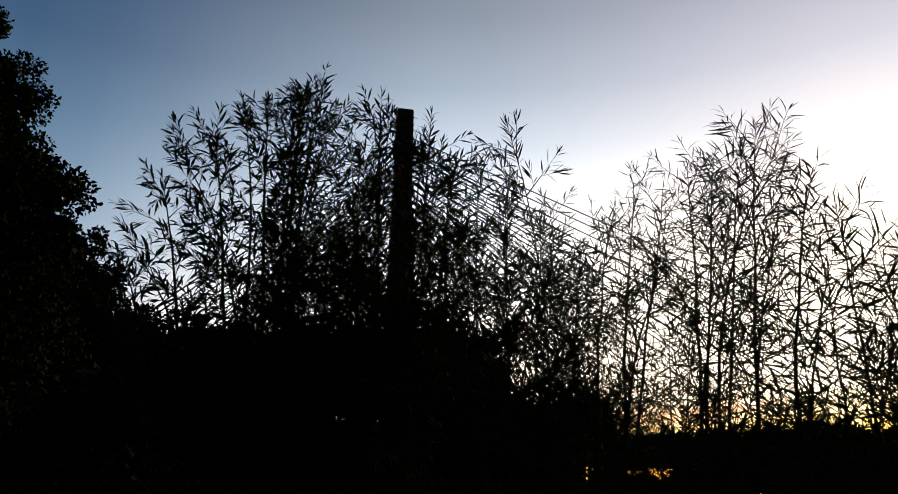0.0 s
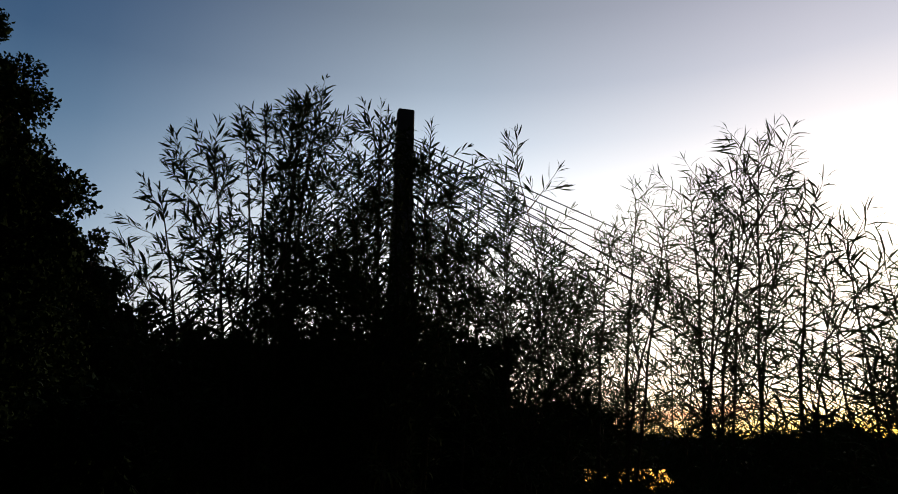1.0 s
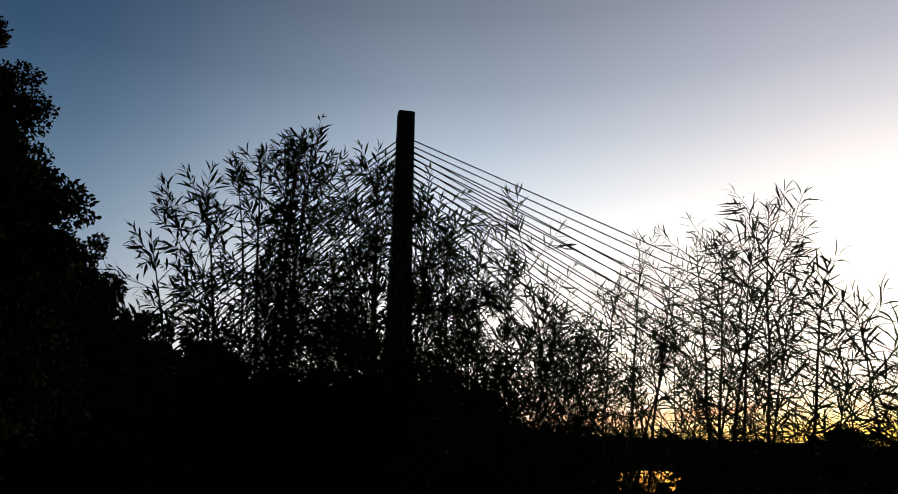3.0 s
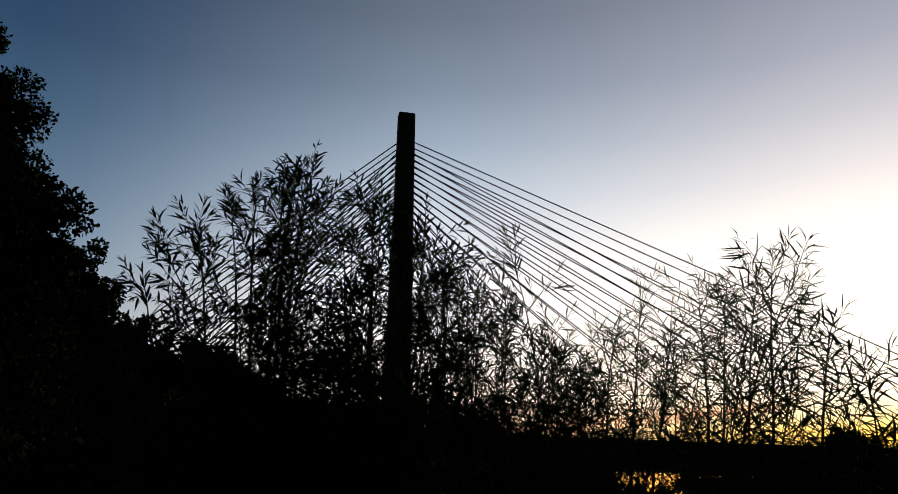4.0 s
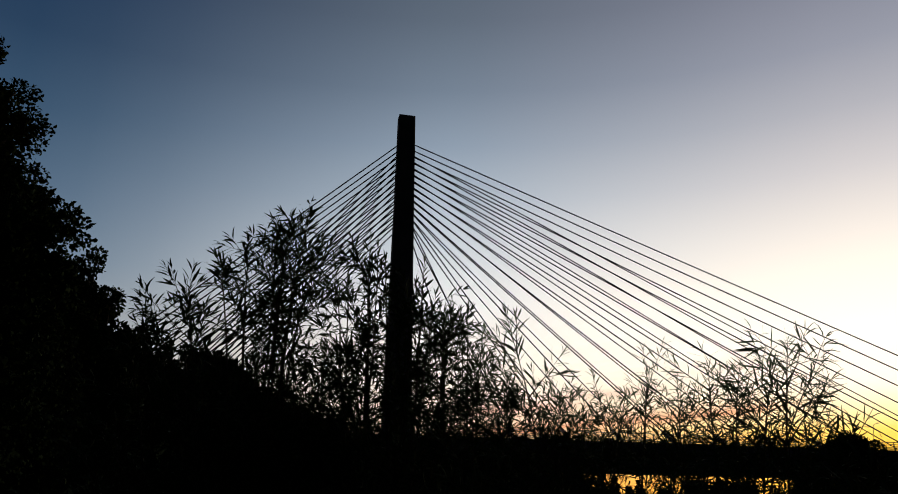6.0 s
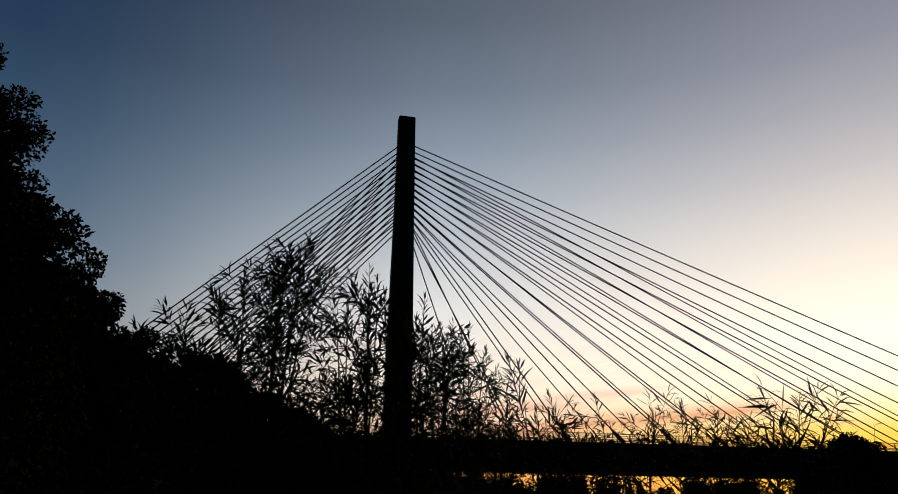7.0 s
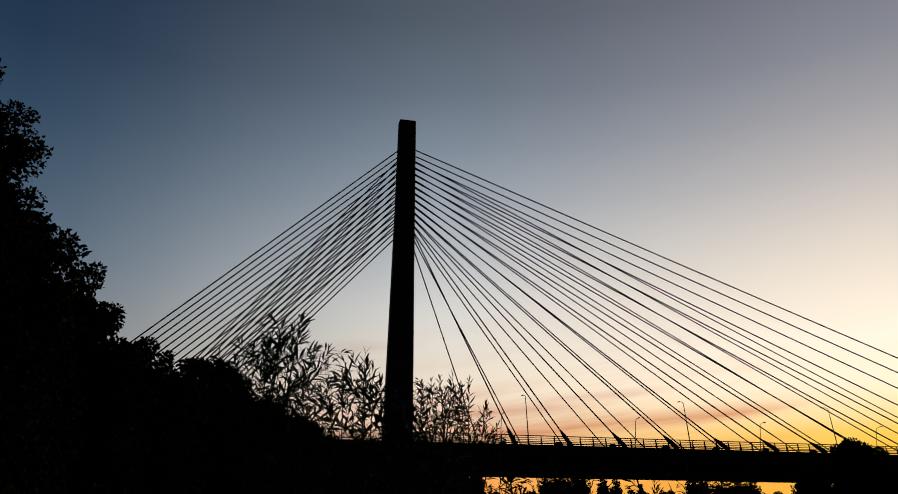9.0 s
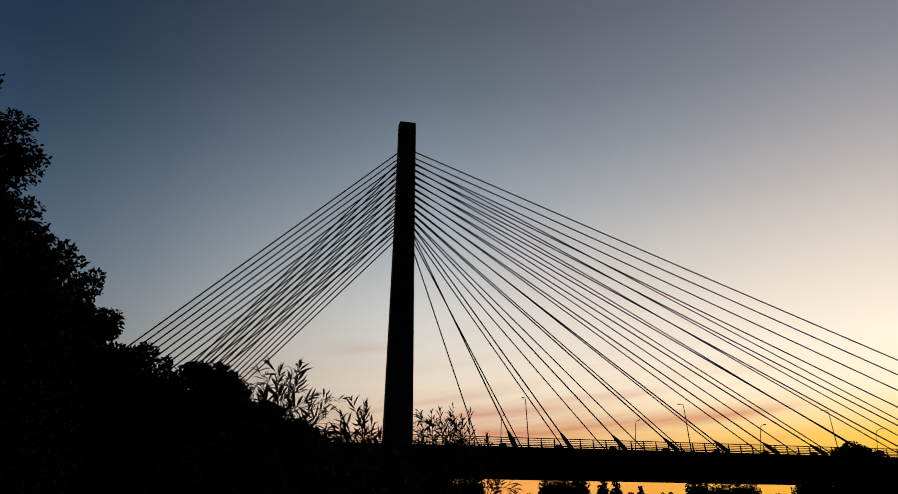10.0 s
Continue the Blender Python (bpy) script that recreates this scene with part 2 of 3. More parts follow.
# ---------------------------------------------------------------- ground
def build_ground():
    radii = [0, 2, 4, 6, 9, 13, 18, 25, 35, 50, 70, 100, 150, 230, 360, 600, 1000, 1800, 3200]
    sides = 64
    s = Soup()
    for r in radii:
        for j in range(sides):
            w = 2 * math.pi * j / sides
            x, y = r * math.sin(w), r * math.cos(w)
            z = 0.10 * noise.noise((x * 0.4, y * 0.4, 0)) + min(r, 60) / 60 * 0.5 * noise.noise((x * 0.03, y * 0.03, 5))
            s.v.append((x, y, z - 0.05 if r < 1500 else -0.5))
    for i in range(len(radii) - 1):
        for j in range(sides):
            j2 = (j + 1) % sides
            s.f.append((i * sides + j, (i + 1) * sides + j, (i + 1) * sides + j2, i * sides + j2))
    ob = new("ground", s.mesh("ground", M_GROUND, True))
    tagged(ob, "dark grassy river bank lying in deep dusk shade", "ground", kind="structure")


build_ground()

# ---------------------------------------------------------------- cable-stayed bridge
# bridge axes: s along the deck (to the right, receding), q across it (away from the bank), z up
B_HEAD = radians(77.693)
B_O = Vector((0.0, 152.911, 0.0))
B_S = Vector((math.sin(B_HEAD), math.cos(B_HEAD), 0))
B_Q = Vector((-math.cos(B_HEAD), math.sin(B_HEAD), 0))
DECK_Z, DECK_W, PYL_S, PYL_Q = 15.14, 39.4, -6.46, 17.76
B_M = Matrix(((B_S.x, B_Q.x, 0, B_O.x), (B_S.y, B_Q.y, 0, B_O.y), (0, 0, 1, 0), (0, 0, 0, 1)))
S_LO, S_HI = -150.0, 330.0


def build_bridge():
    root = thing("cable_stayed_bridge", (0, 0, 0), "dark cable-stayed road bridge with one tall tapered concrete pylon", "bridge")
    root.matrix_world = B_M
    # pylon: tapered, slightly hollow-cornered shaft
    rings = []
    for z, hw, hd in ((0, 3.25, 1.75), (DECK_Z, 2.95, 1.7), (45, 2.52, 1.6), (70, 2.22, 1.5), (92.2, 2.0, 1.4), (92.6, 1.98, 1.38)):
        c = 0.25
        pts = [(-hw + c, -hd), (hw - c, -hd), (hw, -hd + c), (hw, hd - c), (hw - c, hd), (-hw + c, hd), (-hw, hd - c), (-hw, -hd + c)]
        flare = 0.5 * max(0.0, 1 - z / 72)
        rings.append([(PYL_S - 0.0022 * max(0, z - DECK_Z) + x - (flare if x < 0 else 0.0), PYL_Q + y, z) for x, y in pts])
    part("pylon", Soup().loft(rings).mesh("pylon", M_CONCRETE), root, "tapered concrete pylon shaft")
    # deck slab, fascia beams, box girder
    part("deck_slab", Soup().box((S_LO, 0.25, DECK_Z - 0.45), (S_HI, DECK_W - 0.25, DECK_Z)).mesh("deck_slab", M_ASPHALT), root, "asphalt road deck")
    for q0, q1 in ((-0.35, 0.246), (DECK_W - 0.246, DECK_W + 0.35)):
        part("fascia_beam", Soup().box((S_LO, q0, DECK_Z - 1.75), (S_HI, q1, DECK_Z + 0.28)).mesh("fascia_beam", M_DECK), root, "painted edge beam of the deck")
    prof = ((1.2, DECK_Z - 0.46), (DECK_W - 1.2, DECK_Z - 0.46), (DECK_W - 6.0, 10.9), (DECK_W - 9.0, 10.25), (9.0, 10.25), (6.0, 10.4))
    part("box_girder", Soup().loft([[(s, q, z) for q, z in prof] for s in (S_LO, S_HI)]).mesh("box_girder", M_DECK), root, "grey box girder under the deck")
    # stays: fourteen levels on the river side, thirteen on the bank side, in two planes
    socket = Soup().tube([(0, 0, -0.6), (0, 0, 1.9), (0, 0, 3.1), (0, 0, 3.4)], [0.50, 0.42, 0.22, 0.14], 8).mesh("anchor_socket", M_STEEL)
    damper = Soup().box((-0.7, -0.3, 0), (0.7, 0.3, 0.42)).box((-0.45, -0.22, 0.424), (0.55, 0.22, 0.6)).mesh("damper_box", M_STEEL)
    sets = []
    for k in range(1, 15):
        z = 84.63 - 1.646 * (14 - k) - (0.35 if k == 1 else 0.0)
        stretch = 0.25 * max(0, k - 10.2) ** 2
        sets.append((z, -1.3, 2.2, 13.87 + 11.574 * (k - 1) + stretch, 0.0))
        sets.append((z - 1.61, 1.3, 2.2, 17.87 + 11.574 * (k - 1), DECK_W))
    for k in range(2, 15):
        z = 84.6 - 1.646 * (14 - k)
        sets.append((z, -1.3, -1.8, -77.6 + 1.75 * (14 - k), 0.0))
        sets.append((z - 1.75, 1.3, -1.8, -69.0 + 1.17 * (14 - k), DECK_W))
    for z, q, ds, s_end, q_end in sets:
        a = Vector((PYL_S + ds, PYL_Q + q, z))
        b = Vector((s_end, q_end, DECK_Z + (0.61 if s_end > 0 else 0.0)))
        run = b - a
        a = a - run * (abs(ds) - 1.0) / max(abs(run.x), 1)
        run = b - a
        sag = run.length ** 2 * 0.0000045
        path = [a + run * t - Vector((0, 0, 4 * sag * t * (1 - t))) for t in np.linspace(0, 1, 9)]
        cab = part("stay_cable", Soup().tube(path, [0.14] * 9, 6).mesh("stay_cable", M_CABLE, True), root)
        if s_end > 0 and q_end == 0.0:
            part("damper_box", damper, cab).location = (s_end - 2.3, 0.35, DECK_Z + 0.28)
        so = part("anchor_socket", socket, cab)
        so.matrix_basis = Matrix.Translation(b) @ (-run).to_track_quat("Z", "Y").to_matrix().to_4x4()
    return root


bridge = build_bridge()


def build_railing(q_base, lean, label):
    """Edge railing: posts that lean in over the road, four rails."""
    root = thing("bridge_railing", (0, 0, 0), label, "railing", "deck edge railings")
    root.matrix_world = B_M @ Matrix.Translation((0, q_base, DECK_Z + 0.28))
    H = 1.75
    dy = math.tan(radians(lean)) * H
    post = Soup().loft([[(-0.15, -0.12, 0), (0.15, -0.12, 0), (0.15, 0.12, 0), (-0.15, 0.12, 0)],
                        [(-0.08, dy - 0.06, H), (0.08, dy - 0.06, H), (0.08, dy + 0.06, H), (-0.08, dy + 0.06, H)]]).mesh("post", M_STEEL)
    s = -8.0
    while s < 190:
        part("post", post, root).location = (s, 0, 0)
        s += 2.75
    for i, (h, r) in enumerate(((H, 0.10), (H * 0.76, 0.07), (H * 0.54, 0.07), (H * 0.34, 0.08), (H * 0.16, 0.13))):
        y = math.tan(radians(lean)) * h
        part("rail", Soup().tube([(S_LO, y, h), (S_HI, y, h)], [r, r], 6).mesh("rail", M_STEEL, True), root, "top handrail" if i == 0 else "")


build_railing(0.0, 10, "steel railing with leaning posts on the bank side deck edge")
build_railing(DECK_W, -10, "steel railing with leaning posts on the far deck edge")


def build_lamp():
    root = thing("street_lamp", (0, 0, 0), "slender steel street lamp leaning in over the bridge road", "street lamp", "bridge street lamps")
    part("base_plate", Soup().box((-0.22, -0.22, 0), (0.22, 0.22, 0.06)).mesh("base_plate", M_STEEL), root)
    part("pole", Soup().tube([(0, 0, 0.06), (0, 0, 4), (0, 0, 9.6)], [0.12, 0.10, 0.075], 8).mesh("pole", M_STEEL, True), root, "tapered steel pole")
    part("arm", Soup().tube([(0, 0, 9.55), (0, 0.25, 9.95), (0, 0.9, 10.25), (0, 1.6, 10.4)], [0.07, 0.065, 0.055, 0.05], 8).mesh("arm", M_STEEL, True), root, "short curved arm")
    part("lamp_head", Soup().loft([[(-0.14, 1.3, 10.30), (0.14, 1.3, 10.30), (0.14, 1.3, 10.46), (-0.14, 1.3, 10.46)],
                                   [(-0.2, 1.8, 10.38), (0.2, 1.8, 10.38), (0.16, 1.8, 10.58), (-0.16, 1.8, 10.58)],
                                   [(-0.12, 2.35, 10.55), (0.12, 2.35, 10.55), (0.1, 2.35, 10.66), (-0.1, 2.35, 10.66)]]).mesh("lamp_head", M_LAMP), root, "flat unlit lamp head")
    return root


lamp = build_lamp()
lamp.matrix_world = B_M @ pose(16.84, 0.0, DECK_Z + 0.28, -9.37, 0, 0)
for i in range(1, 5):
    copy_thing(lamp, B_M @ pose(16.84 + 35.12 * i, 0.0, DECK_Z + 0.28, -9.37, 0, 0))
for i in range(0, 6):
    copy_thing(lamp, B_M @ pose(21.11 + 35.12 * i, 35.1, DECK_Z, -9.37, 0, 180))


# ---------------------------------------------------------------- trees
def crown_leaves(lobes, n_, size, rng, shell=0.45, loose=0.014):
    """Leaves spread through ellipsoid lobes, thicker towards their skins, facing every way."""
    vol = np.array([r[0] * r[1] * r[2] for _, r in lobes]) ** 0.55
    pick = rng.choice(len(lobes), n_, p=vol / vol.sum())
    c = np.array([l[0] for l in lobes])[pick]
    r = np.array([l[1] for l in lobes])[pick]
    d = unit(rng.normal(size=(n_, 3)))
    rad = 1 - shell * rng.random(n_) ** 1.4 + loose * rng.normal(size=n_)
    p = c + d * r * rad[:, None]
    head = unit(d + rng.normal(size=(n_, 3)) * 0.9 + np.array([0, 0, -0.25]))
    side = unit(np.cross(head, rng.normal(size=(n_, 3))))
    L = size * rng.uniform(0.65, 1.35, n_)
    return leaf_shape(p, head, side, L, L * rng.uniform(0.55, 0.8, n_), rng.uniform(0.0, 0.5, n_))


def broad_tree(base, height, lobes, n_, size, seed, label, mat, core=0.25, name="tree", trunk_r=0.2, group=""):
    rng = np.random.default_rng(seed)
    root = thing(name, base, label, "tree" if name == "tree" else "bush", group)
    lob = [(np.array(c, float), np.array(r, float)) for c, r in lobes]
    pts = [Vector((rng.normal() * 0.08 * trunk_r * 5 * t, rng.normal() * 0.08 * trunk_r * 5 * t, height * 0.8 * t)) for t in np.linspace(0, 1, 7)]
    pts[0] = Vector((0, 0, -0.2))
    s = Soup().tube(pts, [trunk_r * (1.25 - t) for t in np.linspace(0, 1, 7)], 9)
    part("trunk", s.mesh("trunk", M_BARK, True), root)
    for c, r in lob:
        t = min(0.85, max(0.2, (c[2] * 0.75) / (height * 0.8)))
        a = pts[min(6, int(t * 6))]
        b = Vector(c)
        mid = a.lerp(b, 0.5) + Vector((0, 0, 0.08 * (b - a).length))
        part("limb", Soup().tube([a, mid, b], [trunk_r * 0.45, trunk_r * 0.3, trunk_r * 0.1], 6).mesh("limb", M_BARK, True), root)
    fine = crown_leaves(lob, n_, size, rng)
    thick = [(c, r * 0.74) for c, r in lob if min(r) > size * 3.2] or [(c, r * 0.6) for c, r in lob[-1:]]
    inner = crown_leaves(thick, int(n_ * core), size * 2.5, rng, 0.95)
    part("crown", leaf_mesh("crown", np.concatenate([fine, inner]), mat), root, "dense dark leafy crown", "stuff")
    return root


def random_lobes(rng, n_, width, z0, z1):
    out = []
    for i in range(n_):
        t = (i + 0.5) / n_
        w = width * math.sqrt(max(0.05, 1 - 0.86 * t ** 3))
        r = rng.uniform(0.22, 0.36) * width
        a = i * 2.399 + rng.normal() * 0.3
        k = max(0.0, w - r) * rng.uniform(0.75, 1.0)
        out.append(((math.cos(a) * k, math.sin(a) * k, z0 + (z1 - z0 - r * 0.75) * t), (r, r, r * 0.75)))
    out.append(((0, 0, (z0 + z1) * 0.42), (width * 0.75, width * 0.75, (z1 - z0) * 0.40)))
    return out


def far_tree(x, y, height, width, seed, label, n_=5000, size=0.36, name="tree", lobes=20, low=0.0, group=""):
    rng = np.random.default_rng(seed)
    return broad_tree((x, y, 0), height, random_lobes(rng, lobes, width, height * low + width * 0.25, height), n_, size, seed, label, M_FAR, 0.3, name, 0.018 * height, group)


# large broadleaf tree on the bank, its layered sprays reaching in
MAPLE = Vector((-19.5, 25.5, 0))
maple_lobes = []
for c, r in (((-17.7, 26.0, 15.8), (2.65, 2.2, 1.55)), ((-15.4, 23.6, 12.15), (2.35, 2.0, 1.0)), ((-13.8, 21.4, 10.75), (2.1, 1.8, 0.7)), ((-12.8, 20.2, 9.85), (2.3, 1.6, 0.65)),
             ((-13.6, 20.6, 8.2), (2.9, 2.0, 1.6)), ((-19.25, 27.0, 19.95), (1.25, 1.3, 0.85)), ((-20.6, 26.0, 13.5), (4.2, 4.0, 4.6)), ((-17.6, 24.0, 8.5), (4.4, 3.4, 3.6)), ((-15.6, 22.6, 9.4), (2.7, 2.2, 2.2)), ((-17.6, 24.6, 11.8), (2.9, 2.4, 3.0)), ((-15.0, 22.5, 5.0), (4.6, 3.4, 2.4)), ((-12.9, 20.6, 6.6), (2.6, 2.0, 2.2)), ((-12.2, 21.5, 9.0), (1.3, 1.2, 0.9)), ((-11.6, 21.5, 8.4), (1.0, 1.1, 1.0))):
    maple_lobes.append((Vector(c) - MAPLE, r))
for c, r in (((-15.9, 26, 15.86), (1.1, 0.9, 0.24)), ((-15.05, 25, 13.49), (1.0, 0.9, 0.22)), ((-12.35, 22.5, 11.18), (0.95, 0.8, 0.2)), ((-11.75, 22, 10.62), (0.9, 0.8, 0.2)),
             ((-13.8, 23.5, 12.01), (1.0, 0.8, 0.22)), ((-16.7, 26.5, 17.55), (0.9, 0.8, 0.25)), ((-11.55, 22, 10.06), (0.9, 0.8, 0.22))):
    maple_lobes.append((Vector(c) - MAPLE, r))
rng_m = np.random.default_rng(5)
for c, r in list(maple_lobes[:6]):
    for _ in range(7):
        d = Vector(unit(rng_m.normal(size=3) * np.array([1, 1, 0.7])))
        maple_lobes.append((c + Vector((d.x * r[0], d.y * r[1], d.z * r[2])) * 0.93, (rng_m.uniform(0.35, 0.65), rng_m.uniform(0.35, 0.65), rng_m.uniform(0.22, 0.36))))
broad_tree(MAPLE, 18.0, maple_lobes, 64000, 0.145, 11, "large broadleaf tree with layered leafy sprays over the bank", M_LEAF, 0.34, trunk_r=0.42)

# trees along the bank between the camera and the bridge
far_tree(-20.85, 43.6, 17.4, 2.4, 21, "slim upright tree with a ragged pointed crown", 7300, 0.22)
far_tree(-23.6, 43.0, 16.9, 2.9, 41, "rounded tree in the bankside row", 6500, 0.24)
far_tree(-22.3, 41.0, 15.3, 3.0, 47, "rounded tree in the bankside row", 6500, 0.24)
far_tree(-20.9, 40.5, 15.4, 2.6, 48, "rounded tree in the bankside row", 6500, 0.24)
far_tree(-18.75, 45.0, 12.7, 2.2, 49, "low spreading tree in the bankside row", 4900, 0.24)
far_tree(-20.25, 45.0, 15.2, 2.5, 42, "rounded tree in the bankside row", 6500, 0.24)
far_tree(-25.6, 60.0, 15.9, 3.4, 43, "rounded tree in the bankside row", 6500, 0.28)
far_tree(-22.6, 60.0, 14.3, 3.4, 44, "low spreading tree in the bankside row", 6500, 0.28)
far_tree(-19.2, 60.0, 13.0, 3.6, 45, "low spreading tree in the bankside row", 6500, 0.28)
far_tree(-15.6, 60.0, 12.0, 3.4, 46, "low spreading tree in the bankside row", 6500, 0.28)
far_tree(-22.6, 44.0, 17.0, 3.0, 51, "rounded tree in the bankside row", 7300, 0.22)
far_tree(-20.4, 52.0, 14.5, 1.9, 52, "low spreading tree in the bankside row", 4900, 0.24)
far_tree(-19.2, 52.5, 13.7, 1.8, 53, "low spreading tree in the bankside row", 4900, 0.24)
far_tree(-17.9, 53.0, 13.3, 1.9, 54, "low spreading tree in the bankside row", 4900, 0.24)
far_tree(-22.4, 45.0, 15.9, 3.8, 29, "rounded tree in the bankside row", 7300, 0.24)
far_tree(-28.2, 60.0, 18.3, 4.9, 27, "rounded tree in the bankside row", 8200, 0.28)
far_tree(-31.8, 76.0, 19.2, 6.4, 22, "tall round-headed tree in the bankside row", 9800, 0.30)
far_tree(-40.0, 80.0, 22.5, 7.5, 23, "tall round-headed tree in the bankside row", 7300, 0.36)
far_tree(-31.0, 95.0, 21.4, 6.2, 24, "broad dark tree beside the bridge", 9800, 0.32)
far_tree(-26.4, 96.0, 19.9, 6.0, 25, "broad dark tree beside the bridge", 9800, 0.32)
far_tree(-28.6, 97.0, 21.3, 5.4, 32, "broad dark tree beside the bridge", 9000, 0.32)
far_tree(-21.0, 91.0, 15.9, 6.2, 26, "lower spreading tree beside the bridge", 9800, 0.32)
far_tree(-16.6, 88.0, 13.4, 5.6, 28, "lower spreading tree beside the bridge", 9000, 0.30)
rngb = np.random.default_rng(40)
for i in range(10):
    x = -36 + 3.8 * i
    y = 84 - 0.32 * max(0, x + 16)
    h = 11.8 if x < -14 else 11.6 - 0.24 * (x + 14)
    far_tree(x, y, h + rngb.uniform(-0.5, 0.4), 4.4, 60 + i, "dense dark shrub on the river bank", 3500, 0.3, "shrub", 12, 0.0, "bank shrubs")
dome = [((0, 0, 6.0), (3.2, 2.8, 4.6)), ((-1.3, 0, 9.6), (1.7, 1.6, 1.9)), ((1.3, 0, 9.8), (1.7, 1.6, 1.9)), ((0, 0, 10.6), (1.7, 1.5, 1.7)), ((-2.1, -0.3, 8.8), (1.2, 1.2, 1.5)), ((2.2, -0.3, 8.8), (1.1, 1.2, 1.5))]
for i in range(16):
    w = i * 2.399
    dome.append(((2.3 * math.cos(w), 1.6 * math.sin(w), 10.4 + 0.9 * math.sin(i * 1.7) - 0.5 * abs(math.cos(w))), (0.75, 0.7, 0.55)))
dome = [((c[0] * 0.85, c[1], c[2] * 0.985), (r[0] * 0.85, r[1], r[2])) for c, r in dome]
broad_tree((50.3, 98.0, 0), 12.6, dome, 9000, 0.26, 30, "rounded dark tree in front of the bridge deck", M_FAR, 0.3, trunk_r=0.2)
far_tree(54.0, 98.5, 11.3, 1.8, 31, "small rounded tree in front of the bridge deck", 4100, 0.26)
for i, (x, h, w) in enumerate(((44.5, 9.4, 2.6), (57.5, 9.9, 2.6), (62.0, 9.6, 2.8))):
    far_tree(x, 98, h, w, 33 + i, "low dark shrub in front of the bridge deck", 4500, 0.28, "shrub", 12, 0.0, "bank shrubs")
rngf = np.random.default_rng(50)
for i, (x, h, w) in enumerate(((-7.7, 15.5, 7.2), (0, 16, 7.2), (5.8, 16.2, 6.2), (9.9, 15.2, 4), (15.8, 8.4, 3), (21.1, 7.6, 3), (25.9, 8.6, 2.5), (31.9, 15.6, 4.3), (36, 16.2, 5), (40.6, 15.8, 5.2), (43.6, 13.4, 2.4), (48.6, 13.2, 2.6), (52.6, 12.4, 2.6),
                              (56.6, 9.2, 2.6), (59.5, 11, 1.3), (63.4, 9, 3), (68.2, 9.2, 3), (71.5, 9.5, 2), (75.6, 14.3, 4.1), (80.3, 14.6, 5), (85.8, 14.2, 5), (91, 14.6, 5), (96, 14, 4.2), (101.3, 9.4, 3.5), (109.9, 13.6, 6),
                              (117.1, 14, 8.4), (125.8, 13.4, 8.4), (135.4, 14.5, 8.4), (145.9, 15, 9.6), (158.4, 15, 9.6))):
    far_tree(x, 250 + rngf.uniform(-6, 6), h, w, 80 + i, "distant tree beyond the bridge", 2200, 0.5, "tree", 18, 0.0, "trees beyond the bridge")


# ---------------------------------------------------------------- willows
def turned(d, amount, ang):
    """Unit vector off d by that mix of sideways, round it at the angle ang."""
    x_ = unit(np.cross(d, np.array([0.21, 0.33, 0.92])))
    y_ = np.cross(d, x_)
    return unit(d + (x_ * math.cos(ang) + y_ * math.sin(ang)) * amount)


